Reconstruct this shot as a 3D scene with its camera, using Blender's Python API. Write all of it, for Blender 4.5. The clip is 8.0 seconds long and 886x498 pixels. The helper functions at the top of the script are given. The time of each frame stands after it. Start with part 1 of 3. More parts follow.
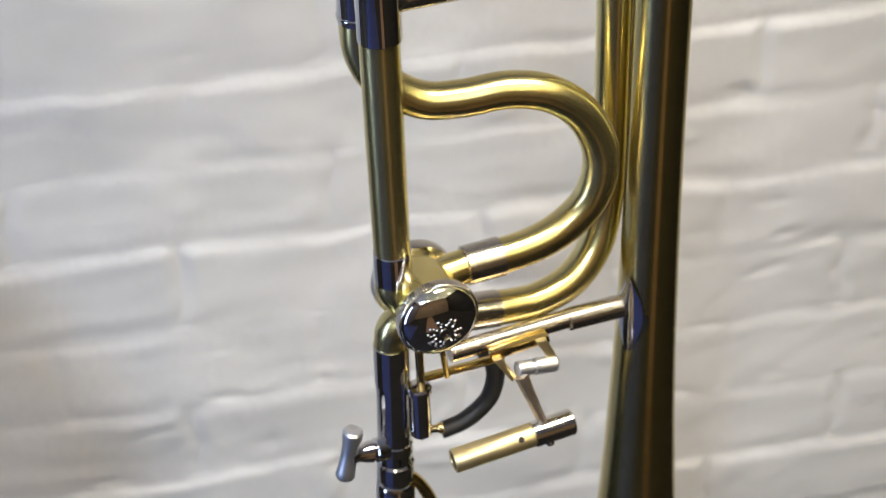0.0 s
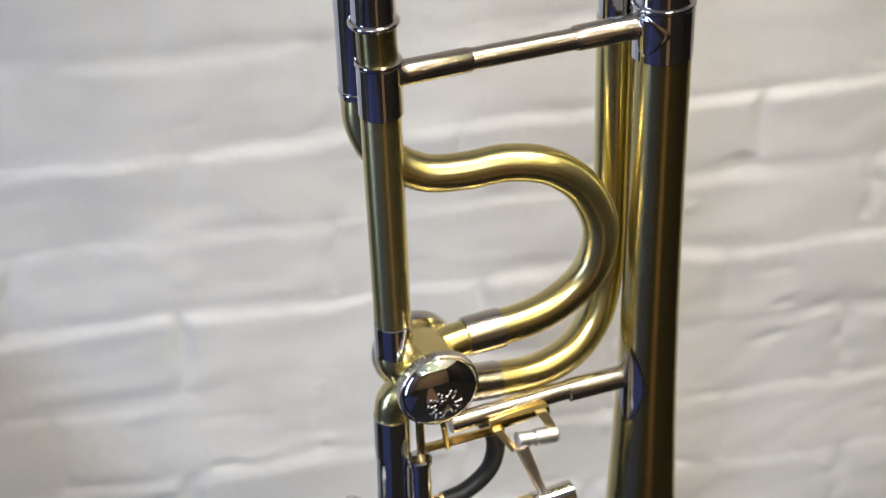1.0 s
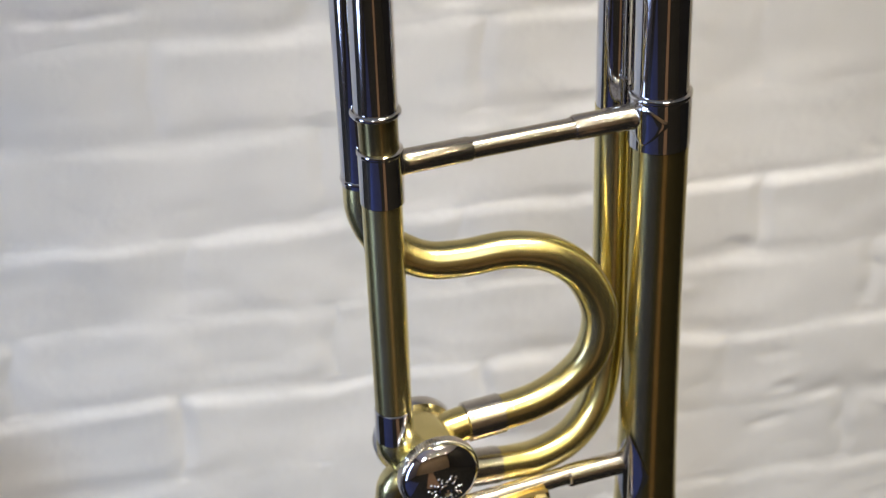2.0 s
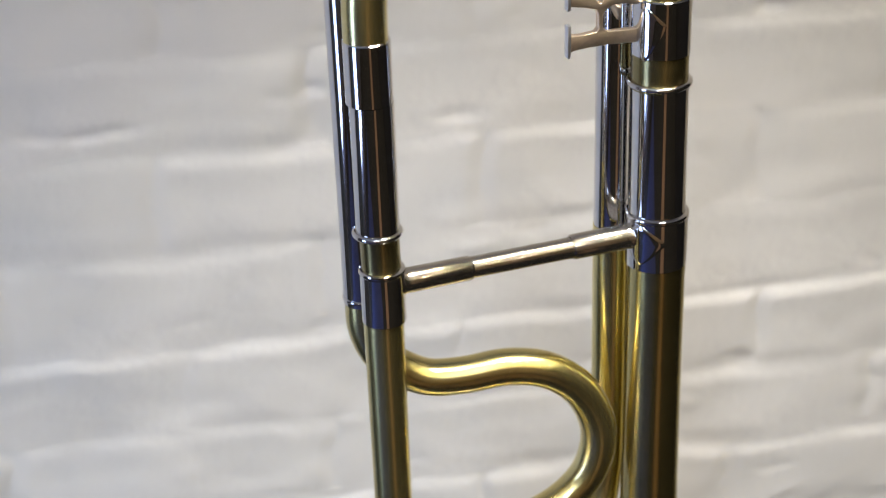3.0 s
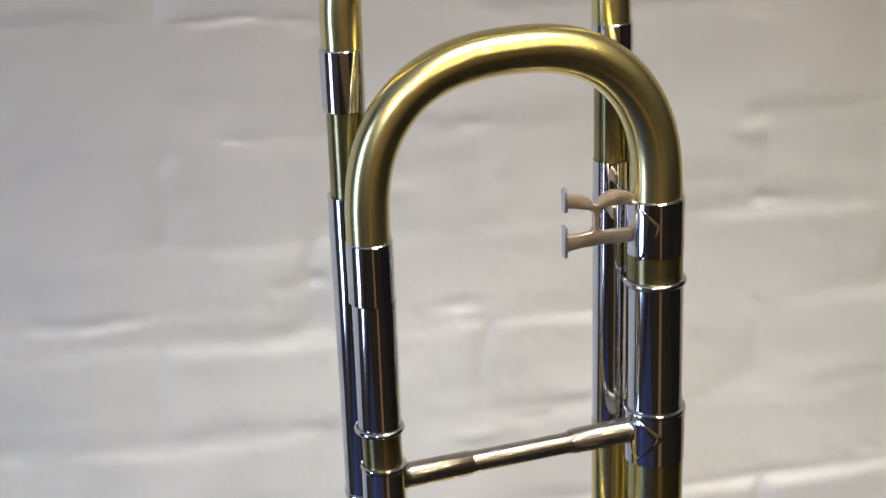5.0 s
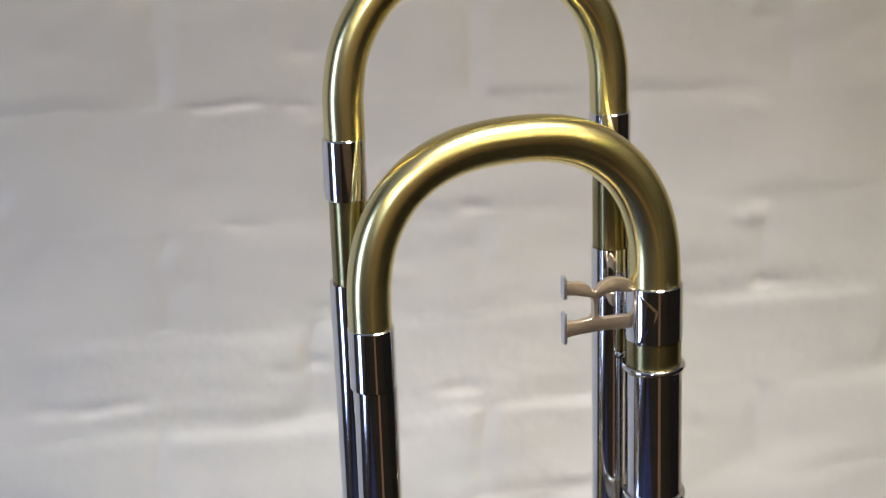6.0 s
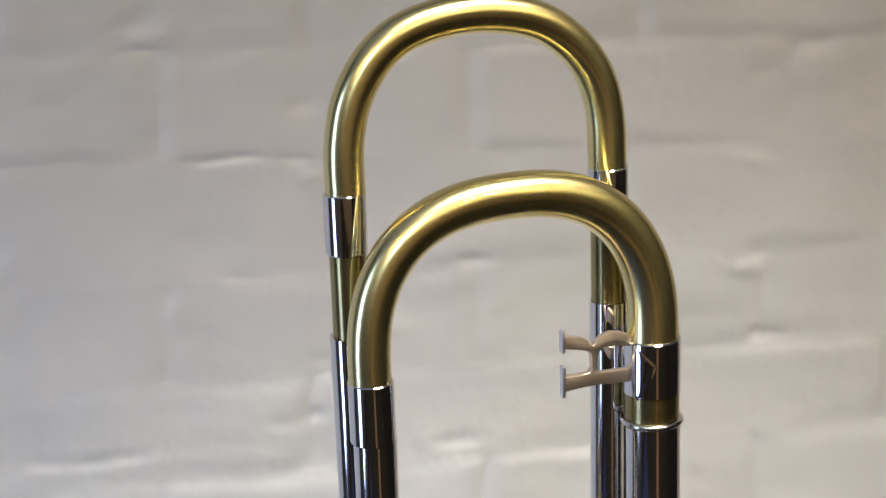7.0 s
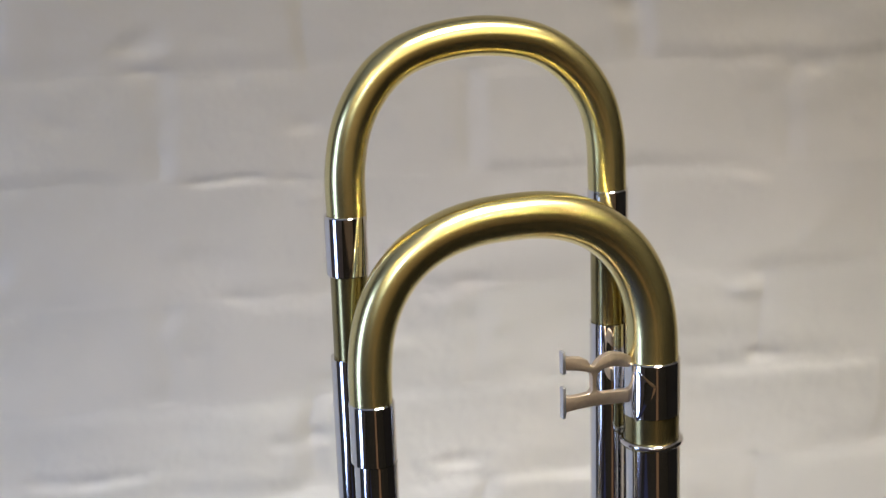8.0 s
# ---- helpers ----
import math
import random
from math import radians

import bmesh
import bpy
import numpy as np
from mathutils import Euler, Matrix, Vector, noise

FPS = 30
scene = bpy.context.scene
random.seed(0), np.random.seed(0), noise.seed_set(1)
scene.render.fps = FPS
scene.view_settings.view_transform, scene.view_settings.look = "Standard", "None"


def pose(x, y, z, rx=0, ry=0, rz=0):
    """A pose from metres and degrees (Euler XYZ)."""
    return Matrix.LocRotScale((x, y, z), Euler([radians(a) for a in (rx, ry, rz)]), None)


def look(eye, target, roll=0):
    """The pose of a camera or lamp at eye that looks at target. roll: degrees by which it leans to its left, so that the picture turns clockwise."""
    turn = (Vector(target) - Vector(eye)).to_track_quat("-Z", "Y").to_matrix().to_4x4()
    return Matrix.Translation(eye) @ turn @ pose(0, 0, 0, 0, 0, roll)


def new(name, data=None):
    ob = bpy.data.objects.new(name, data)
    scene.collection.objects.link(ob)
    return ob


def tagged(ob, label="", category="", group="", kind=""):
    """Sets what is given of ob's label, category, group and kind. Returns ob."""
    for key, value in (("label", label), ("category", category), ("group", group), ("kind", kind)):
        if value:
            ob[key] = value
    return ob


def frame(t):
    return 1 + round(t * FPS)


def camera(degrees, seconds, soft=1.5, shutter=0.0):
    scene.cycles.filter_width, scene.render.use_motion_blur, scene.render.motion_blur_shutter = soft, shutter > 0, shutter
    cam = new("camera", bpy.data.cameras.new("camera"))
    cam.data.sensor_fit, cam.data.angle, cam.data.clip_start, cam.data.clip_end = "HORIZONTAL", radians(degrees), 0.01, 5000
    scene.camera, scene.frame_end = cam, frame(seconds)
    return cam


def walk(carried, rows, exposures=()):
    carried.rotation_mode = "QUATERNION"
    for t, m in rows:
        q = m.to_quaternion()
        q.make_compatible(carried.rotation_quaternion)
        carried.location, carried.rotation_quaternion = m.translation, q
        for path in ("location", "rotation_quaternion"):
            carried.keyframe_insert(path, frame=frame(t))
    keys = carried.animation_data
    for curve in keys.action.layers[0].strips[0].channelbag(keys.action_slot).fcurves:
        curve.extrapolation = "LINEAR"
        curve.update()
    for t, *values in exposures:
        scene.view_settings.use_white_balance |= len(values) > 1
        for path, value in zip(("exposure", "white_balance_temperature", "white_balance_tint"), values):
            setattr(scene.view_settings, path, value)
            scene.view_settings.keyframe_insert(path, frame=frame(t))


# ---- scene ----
cam = camera(29.2, 8.0, 1.2)
cam.data.dof.use_dof = True
cam.data.dof.focus_distance = 0.66
cam.data.dof.aperture_fstop = 12.5
PATH = [
    (0, (-0.10747, -0.57432, 1.46226), (0.01681, -0.08778, 1.13388), 0.27),
    (0.5, (-0.10795, -0.57519, 1.46397), (0.01773, -0.08261, 1.14527), 0.32),
    (1, (-0.10800, -0.57704, 1.46691), (0.01886, -0.07848, 1.15813), 0.30),
    (1.5, (-0.10820, -0.57879, 1.46910), (0.01983, -0.07421, 1.17077), 0.29),
    (3, (-0.11179, -0.59032, 1.48147), (0.02221, -0.06156, 1.23157), 0.32),
    (3.5, (-0.11275, -0.59276, 1.48450), (0.02301, -0.05747, 1.24990), 0.24),
    (4, (-0.11214, -0.59624, 1.48822), (0.02368, -0.05490, 1.26799), 0.24),
    (4.5, (-0.11308, -0.59898, 1.49062), (0.02420, -0.05252, 1.28438), 0.22),
    (5, (-0.11414, -0.60257, 1.49308), (0.02437, -0.05077, 1.30248), 0.22),
    (6.5, (-0.11699, -0.61224, 1.49958), (0.02424, -0.04964, 1.34618), 0.22),
    (7, (-0.11757, -0.61419, 1.50096), (0.02424, -0.04985, 1.35462), 0.26),
    (7.5, (-0.11787, -0.61530, 1.50202), (0.02405, -0.04988, 1.36002), 0.22),
    (8, (-0.11871, -0.61665, 1.50216), (0.02372, -0.05075, 1.36262), 0.25),
]
walk(cam, [(t, look(eye, target, roll)) for t, eye, target, roll in PATH])

# ---- world and light ----
world = bpy.data.worlds.new("room_world")
scene.world = world
world.use_nodes = True
world.node_tree.nodes["Background"].inputs[0].default_value = (0.30, 0.32, 0.36, 1)
world.node_tree.nodes["Background"].inputs[1].default_value = 0.02

ROOM_W, ROOM_E, ROOM_S, ROOM_N, ROOM_H = -2.1, 2.4, -4.2, 0.58, 2.75


def area_lamp(name, m, size_x, size_y, power, colour, shape="RECTANGLE"):
    lamp = bpy.data.lights.new(name, "AREA")
    lamp.shape, lamp.size, lamp.energy, lamp.color = shape, size_x, power, colour
    if shape in ("RECTANGLE", "ELLIPSE"):
        lamp.size_y = size_y
    ob = new(name, lamp)
    ob.matrix_world = m
    return ob


WARM = (1.0, 0.825, 0.51)
FLOOD_BLUE = (0.52, 0.71, 1.0)
SOFT_WHITE = (1.0, 0.955, 0.915)
DOWNLIGHTS = [(-1.5, -1.6), (-0.4, -1.6), (0.7, -1.6), (1.8, -1.6), (-1.5, -3.0), (-0.4, -3.0), (0.7, -3.0), (1.8, -3.0)]
NEAR_LIGHTS = [(0.85, -0.4)]
for x, y in DOWNLIGHTS:
    area_lamp("downlight_glow", pose(x, y, ROOM_H - 0.012), 0.09, 0.09, 8.8, WARM, "DISK")
# a downlight close to the brick wall
for x, y in NEAR_LIGHTS:
    area_lamp("downlight_glow", pose(x, y, ROOM_H - 0.012), 0.09, 0.09, 3.5, WARM, "DISK").data.spread = radians(110)


def flood_lamp(x, y, aim, power, tint, cone):
    lamp = bpy.data.lights.new("flood_glow", "SPOT")
    lamp.energy, lamp.color, lamp.shadow_soft_size = power, tint, 0.2
    lamp.spot_size, lamp.spot_blend = radians(cone), 1.0
    new("flood_glow", lamp).matrix_world = look((x, y, ROOM_H - 0.22), aim)


# the blue left one is added to cool and brighten the lower left wall
FLOODS = [(-1.0, -2.3, (-0.15, 0.58, -0.15), 195, FLOOD_BLUE, 48), (0.3, -0.46, (0.3, 0.58, -0.36), 166, SOFT_WHITE, 49)]
for x, y, aim, power, tint, cone in FLOODS:
    flood_lamp(x, y, aim, power, tint, cone)
# daylight that enters by the window in the west wall
area_lamp("window_daylight", pose(ROOM_W - 0.06, -0.65, 1.1, 0, -90, 0), 1.9, 0.62, 24, (0.42, 0.58, 1.0))

# ---- materials ----


def material(name):
    mat = bpy.data.materials.new(name)
    mat.use_nodes = True
    return mat, mat.node_tree.nodes, mat.node_tree.links, mat.node_tree.nodes["Principled BSDF"]


def noise_node(nodes, links, scale, detail=4.0, rough=0.5, coords="Object", stretch=None):
    tc = nodes.new("ShaderNodeTexCoord")
    n = nodes.new("ShaderNodeTexNoise")
    n.inputs["Scale"].default_value, n.inputs["Detail"].default_value, n.inputs["Roughness"].default_value = scale, detail, rough
    if stretch:
        mp = nodes.new("ShaderNodeMapping")
        mp.inputs["Scale"].default_value = stretch
        links.new(tc.outputs[coords], mp.inputs["Vector"])
        links.new(mp.outputs["Vector"], n.inputs["Vector"])
    else:
        links.new(tc.outputs[coords], n.inputs["Vector"])
    return n


def ramp(nodes, links, source, stops):
    r = nodes.new("ShaderNodeValToRGB")
    r.color_ramp.elements[0].position, r.color_ramp.elements[0].color = stops[0][0], (*stops[0][1], 1)
    r.color_ramp.elements[1].position, r.color_ramp.elements[1].color = stops[-1][0], (*stops[-1][1], 1)
    for p, c in stops[1:-1]:
        e = r.color_ramp.elements.new(p)
        e.color = (*c, 1)
    links.new(source, r.inputs["Fac"])
    return r.outputs["Color"]


def bumped(nodes, links, bsdf, source, strength, distance):
    b = nodes.new("ShaderNodeBump")
    b.inputs["Strength"].default_value, b.inputs["Distance"].default_value = strength, distance
    links.new(source, b.inputs["Height"])
    links.new(b.outputs["Normal"], bsdf.inputs["Normal"])
    return b


def satin_brass(name, tone, dull, rough, aniso=0.62, coat=0.2):
    """Brushed, lacquered brass; the brushing runs round the tube, so that highlights stretch along it."""
    mat, nodes, links, bsdf = material(name)
    bsdf.inputs["Metallic"].default_value = 1.0
    patina = noise_node(nodes, links, 60.0, 5.0, 0.6)
    links.new(ramp(nodes, links, patina.outputs["Fac"], [(0.3, dull), (0.65, tone)]), bsdf.inputs["Base Color"])
    brush = noise_node(nodes, links, 1.0, 3.0, 0.6, "UV", (2600.0, 3.0, 1.0))
    mr = nodes.new("ShaderNodeMapRange")
    mr.inputs["To Min"].default_value, mr.inputs["To Max"].default_value = rough * 0.97, rough * 1.03
    links.new(brush.outputs["Fac"], mr.inputs["Value"])
    links.new(mr.outputs["Result"], bsdf.inputs["Roughness"])
    bsdf.inputs["Anisotropic"].default_value = aniso
    tangent = nodes.new("ShaderNodeTangent")
    tangent.direction_type, tangent.uv_map = "UV_MAP", "UVMap"
    links.new(tangent.outputs["Tangent"], bsdf.inputs["Tangent"])
    bsdf.inputs["Coat Weight"].default_value = coat
    bsdf.inputs["Coat Roughness"].default_value = 0.04
    bumped(nodes, links, bsdf, brush.outputs["Fac"], 0.25, 0.00006)
    return mat


def polished(name, tone, rough, smear=0.05, grain=90.0):
    mat, nodes, links, bsdf = material(name)
    bsdf.inputs["Metallic"].default_value = 1.0
    film = noise_node(nodes, links, grain, 5.0, 0.65)
    dim = tuple(v * 0.9 for v in tone)
    links.new(ramp(nodes, links, film.outputs["Fac"], [(0.35, dim), (0.6, tone)]), bsdf.inputs["Base Color"])
    mr = nodes.new("ShaderNodeMapRange")
    mr.inputs["To Min"].default_value, mr.inputs["To Max"].default_value = rough, rough + smear
    links.new(film.outputs["Fac"], mr.inputs["Value"])
    links.new(mr.outputs["Result"], bsdf.inputs["Roughness"])
    return mat


def plain(name, tones, rough, scale=8.0, fine=120.0, relief=0.15, depth=0.001, metallic=0.0):
    mat, nodes, links, bsdf = material(name)
    broad = noise_node(nodes, links, scale, 5.0, 0.6)
    links.new(ramp(nodes, links, broad.outputs["Fac"], [(0.3, tones[0]), (0.7, tones[1])]), bsdf.inputs["Base Color"])
    bsdf.inputs["Roughness"].default_value = rough
    bsdf.inputs["Metallic"].default_value = metallic
    grain = noise_node(nodes, links, fine, 4.0, 0.6)
    bumped(nodes, links, bsdf, grain.outputs["Fac"], relief, depth)
    return mat


BRASS = satin_brass("satin_brass", (0.84, 0.725, 0.33), (0.77, 0.65, 0.275), 0.26, 0.5, 0.35)
# same brass for the bell, colour darkened for the dark room it mirrors
SHADED_BRASS = satin_brass("shaded_satin_brass", (0.66, 0.56, 0.24), (0.57, 0.47, 0.19), 0.22, 0.3, 0.15)
RAW_BRASS = satin_brass("worn_inner_brass", (0.40, 0.33, 0.14), (0.28, 0.23, 0.10), 0.27, 0.6)
BRIGHT_BRASS = polished("bright_brass", (0.80, 0.60, 0.24), 0.16)
GRIP_BRASS = polished("matt_pale_brass", (0.86, 0.70, 0.36), 0.38, 0.1)
NICKEL = polished("polished_nickel", (0.80, 0.78, 0.76), 0.035, 0.04)
SATIN_NICKEL = polished("hand_worn_nickel", (0.62, 0.58, 0.52), 0.19, 0.05, 500.0)
# dull nickel with a rosy room reflection put into its colour
WARM_REFLECT_NICKEL = polished("warm_reflection_nickel", (0.90, 0.75, 0.58), 0.34, 0.14, 300.0)
WING_NICKEL = polished("satin_bright_nickel", (0.90, 0.91, 0.93), 0.34, 0.1)
RUBBER = plain("black_rubber", ((0.012, 0.012, 0.013), (0.022, 0.021, 0.021)), 0.45, 40, 500, 0.1, 0.0003)
BORE_SHADE = plain("bore_shade", ((0.02, 0.015, 0.01), (0.03, 0.022, 0.012)), 0.7)
PAINT = plain("white_wall_paint", ((0.70, 0.70, 0.70), (0.78, 0.77, 0.76)), 0.42, 5.0, 90.0, 0.5, 0.002)
PLASTER = plain("dark_paint", ((0.010, 0.009, 0.009), (0.016, 0.014, 0.013)), 0.8)
BEIGE = plain("light_brown_paint", ((0.26, 0.19, 0.13), (0.31, 0.23, 0.16)), 0.8)
LILAC = plain("lilac_grey_paint", ((0.11, 0.11, 0.16), (0.14, 0.14, 0.20)), 0.8)
TIMBER = plain("dark_panelling", ((0.020, 0.015, 0.012), (0.035, 0.026, 0.02)), 0.6, 3.0)
REFLECT_BLUE = plain("blue_for_reflection", ((0.020, 0.029, 0.10), (0.028, 0.038, 0.13)), 0.95, 30, 900, 0.5, 0.003)
REFLECT_BROWN = plain("brown_for_reflection", ((0.20, 0.125, 0.09), (0.24, 0.155, 0.11)), 0.95, 30, 900, 0.5, 0.003)
CEILING = plain("ceiling_paint", ((0.66, 0.65, 0.62), (0.72, 0.71, 0.68)), 0.8)
CARPET = plain("black_carpet", ((0.006, 0.006, 0.008), (0.010, 0.010, 0.012)), 0.95, 30, 900, 0.5, 0.003)
SHADOW_BOX_BLACK = plain("shadow_box_black", ((0.010, 0.010, 0.011), (0.016, 0.016, 0.017)), 0.75, 30, 800, 0.3, 0.0006)
TRIM = plain("white_trim", ((0.75, 0.75, 0.74), (0.8, 0.8, 0.79)), 0.4)
GLASS, gn, gl, gb = material("window_glass")
gb.inputs["Transmission Weight"].default_value, gb.inputs["Roughness"].default_value, gb.inputs["IOR"].default_value = 1.0, 0.0, 1.45

# ---- mesh helpers; lengths in millimetres ----
MM = 0.001


def part(name, bm, mat, parent=None, label=""):
    """Links a bmesh as one mesh object under parent."""
    me = bpy.data.meshes.new(name)
    bmesh.ops.recalc_face_normals(bm, faces=bm.faces)
    bm.to_mesh(me)
    bm.free()
    me.materials.append(mat)
    me.shade_smooth()
    me.set_sharp_from_angle(angle=radians(38))
    ob = new(name, me)
    ob.parent = parent
    if label:
        ob["label"] = label
    return ob


def spline(points, steps=10):
    """Catmull-Rom through the points, which are Vectors of any length of list."""
    pts = [Vector(p) for p in points]
    pts = [2 * pts[0] - pts[1]] + pts + [2 * pts[-1] - pts[-2]]
    out = []
    for i in range(1, len(pts) - 2):
        a, b, c, d = pts[i - 1 : i + 3]
        for k in range(steps):
            t = k / steps
            out.append(0.5 * (2 * b + (c - a) * t + (2 * a - 5 * b + 4 * c - d) * t * t + (3 * b - a - 3 * c + d) * t**3))
    out.append(pts[-2])
    return out


def evened(path, count):
    """The same path with its points at even distances."""
    pts = np.array([tuple(p) for p in path], float)
    far = np.concatenate(([0.0], np.cumsum(np.linalg.norm(np.diff(pts, axis=0), axis=1))))
    want = np.linspace(0.0, far[-1], count)
    return [Vector([float(np.interp(w, far, pts[:, i])) for i in range(3)]) for w in want]


def sweep(path, radii, seg=32, bm=None, caps=True, bore=0.0):
    """A round tube along a path of points in millimetres; radii: one number, or one for each end, or one a point."""
    bm = bm or bmesh.new()
    uv = bm.loops.layers.uv.get("UVMap") or bm.loops.layers.uv.new("UVMap")
    pts = [Vector(p) for p in path]
    n = len(pts)
    if isinstance(radii, (int, float)):
        radii = (radii, radii)
    if len(radii) != n:
        radii = [radii[0] + (radii[-1] - radii[0]) * i / (n - 1) for i in range(n)]
    tang = [(pts[min(i + 1, n - 1)] - pts[max(i - 1, 0)]).normalized() for i in range(n)]
    side = tang[0].orthogonal().normalized()
    rings, far, run = [], [], 0.0
    for i in range(n):
        side = (side - tang[i] * side.dot(tang[i])).normalized()
        other = tang[i].cross(side)
        run += (pts[i] - pts[i - 1]).length if i else 0.0
        far.append(run * MM)
        rings.append([bm.verts.new((pts[i] + radii[i] * (math.cos(q) * side + math.sin(q) * other)) * MM) for q in (2 * math.pi * k / seg for k in range(seg))])
    for i in range(n - 1):
        for k in range(seg):
            f = bm.faces.new((rings[i][k], rings[i][(k + 1) % seg], rings[i + 1][(k + 1) % seg], rings[i + 1][k]))
            for loop, (v, w) in zip(f.loops, ((far[i], k), (far[i], k + 1), (far[i + 1], k + 1), (far[i + 1], k))):
                loop[uv].uv = (v, w / seg)
    if caps:
        for ring, sign in ((rings[0], -1), (rings[-1], 1)):
            f = bm.faces.new(ring)
            for loop in f.loops:
                loop[uv].uv = (0.0, 0.0)
    return bm


def turned(base, axis, profile, seg=40, bm=None):
    """A turned body: profile rows of (distance along the axis, radius) in millimetres from base."""
    base, axis = Vector(base), Vector(axis).normalized()
    bm = bm or bmesh.new()
    uv = bm.loops.layers.uv.get("UVMap") or bm.loops.layers.uv.new("UVMap")
    side = axis.orthogonal().normalized()
    other = axis.cross(side)
    rings = []
    for along, r in profile:
        rings.append([bm.verts.new((base + along * axis + max(r, 0.01) * (math.cos(q) * side + math.sin(q) * other)) * MM) for q in (2 * math.pi * k / seg for k in range(seg))])
    for i in range(len(rings) - 1):
        for k in range(seg):
            f = bm.faces.new((rings[i][k], rings[i][(k + 1) % seg], rings[i + 1][(k + 1) % seg], rings[i + 1][k]))
            for loop, (v, w) in zip(f.loops, ((i, k), (i, k + 1), (i + 1, k + 1), (i + 1, k))):
                loop[uv].uv = (profile[v][0] * MM, w / seg)
    for ring in (rings[0], rings[-1]):
        f = bm.faces.new(ring)
        for loop in f.loops:
            loop[uv].uv = (0.0, 0.0)
    return bm


def sleeve(a, n, s0, s1, r, lip=0.0, edge=0.5):
    """An upright collar from height s0 to s1 with eased edges; lip: a raised bead at its top."""
    prof = [(0, r - edge), (edge, r), (s1 - s0 - edge, r), (s1 - s0, r - edge)]
    if lip:
        h = s1 - s0
        prof = [(0, r - edge), (edge, r), (h - 2.2, r), (h - 1.9, r + lip * 0.7), (h - 1.2, r + lip), (h - 0.4, r + lip * 0.7), (h, r - edge)]
    return turned((a, n, s0), (0, 0, 1), prof)


def bead(a, n, s, big, small, axis=(0, 0, 1)):
    prof = [(small * math.sin(q), big + small * math.cos(q)) for q in [math.pi * (k / 10 - 0.5) for k in range(11)]]
    return turned((a, n, s), axis, prof)


def block(corner, size, bm=None, bevel=0.4):
    """A box with eased edges, millimetres."""
    bm2 = bmesh.new()
    bmesh.ops.create_cube(bm2, size=1.0)
    for v in bm2.verts:
        v.co = Vector([(corner[i] + (v.co[i] + 0.5) * size[i]) * MM for i in range(3)])
    if bevel:
        bmesh.ops.bevel(bm2, geom=bm2.edges[:], offset=bevel * MM, segments=2, profile=0.5, affect="EDGES")
    bm2.loops.layers.uv.new("UVMap")
    return bm2


def plate(outline, n0, n1, bevel=0.35):
    """A flat plate cut to an outline of (across, up), from depth n0 to n1."""
    bm = bmesh.new()
    face = bm.faces.new([bm.verts.new((a * MM, n0 * MM, s * MM)) for a, s in outline])
    got = bmesh.ops.extrude_face_region(bm, geom=[face])
    bmesh.ops.translate(bm, vec=(0, (n1 - n0) * MM, 0), verts=[v for v in got["geom"] if isinstance(v, bmesh.types.BMVert)])
    bmesh.ops.bevel(bm, geom=bm.edges[:], offset=bevel * MM, segments=2, profile=0.5, affect="EDGES")
    bm.loops.layers.uv.new("UVMap")
    return bm


# ---- the room ----


def slab(name, low, high, mat, label, category):
    bm = bmesh.new()
    bmesh.ops.create_cube(bm, size=1.0)
    for v in bm.verts:
        v.co = Vector([low[i] + (v.co[i] + 0.5) * (high[i] - low[i]) for i in range(3)])
    return tagged(part(name, bm, mat), label, category, kind="structure")


slab("floor", (ROOM_W - 0.2, ROOM_S - 0.2, -0.1), (ROOM_E + 0.2, ROOM_N + 0.25, 0.0), CARPET, "black carpet floor of the room", "floor")
slab("ceiling", (ROOM_W - 0.2, ROOM_S - 0.2, ROOM_H), (ROOM_E + 0.2, ROOM_N + 0.25, ROOM_H + 0.1), CEILING, "plain painted ceiling with small recessed lamps", "ceiling")
slab("wall_south", (ROOM_W - 0.2, ROOM_S - 0.2, 0.0), (ROOM_E + 0.2, ROOM_S, ROOM_H), BEIGE, "plain light brown painted wall", "wall")
slab("wall_east", (ROOM_E, ROOM_S, 0.0), (ROOM_E + 0.2, ROOM_N + 0.012, ROOM_H), PLASTER, "plain dark painted side wall", "wall")

# west wall with the window opening
WIN_Y0, WIN_Y1, WIN_Z0, WIN_Z1 = -1.0, -0.3, 0.12, 2.1


def wall_with_opening():
    bm = bmesh.new()
    for low, high in (
        ((ROOM_W - 0.2, ROOM_S, 0), (ROOM_W, WIN_Y0, ROOM_H)),
        ((ROOM_W - 0.2, WIN_Y1, 0), (ROOM_W, ROOM_N + 0.012, ROOM_H)),
        ((ROOM_W - 0.2, WIN_Y0, 0), (ROOM_W, WIN_Y1, WIN_Z0)),
        ((ROOM_W - 0.2, WIN_Y0, WIN_Z1), (ROOM_W, WIN_Y1, ROOM_H)),
    ):
        got = bmesh.ops.create_cube(bm, size=1.0)
        for v in got["verts"]:
            v.co = Vector([low[i] + (v.co[i] + 0.5) * (high[i] - low[i]) for i in range(3)])
    return tagged(part("wall_west", bm, LILAC), "plain pale lilac-grey painted side wall with a window", "wall", kind="structure")


wall_with_opening()


def ceiling_lamp(x, y):
    lamp = tagged(new("ceiling_light"), "small round recessed ceiling downlight with a white rim", "light", group="ceiling downlights")
    lamp.location = (x, y, ROOM_H)
    rim = turned((0, 0, 0), (0, 0, -1), [(0, 46), (0, 62), (3, 62), (6, 56), (6, 52), (2, 46)])
    part("rim", rim, TRIM, lamp)


for x, y in DOWNLIGHTS + NEAR_LIGHTS:
    ceiling_lamp(x, y)


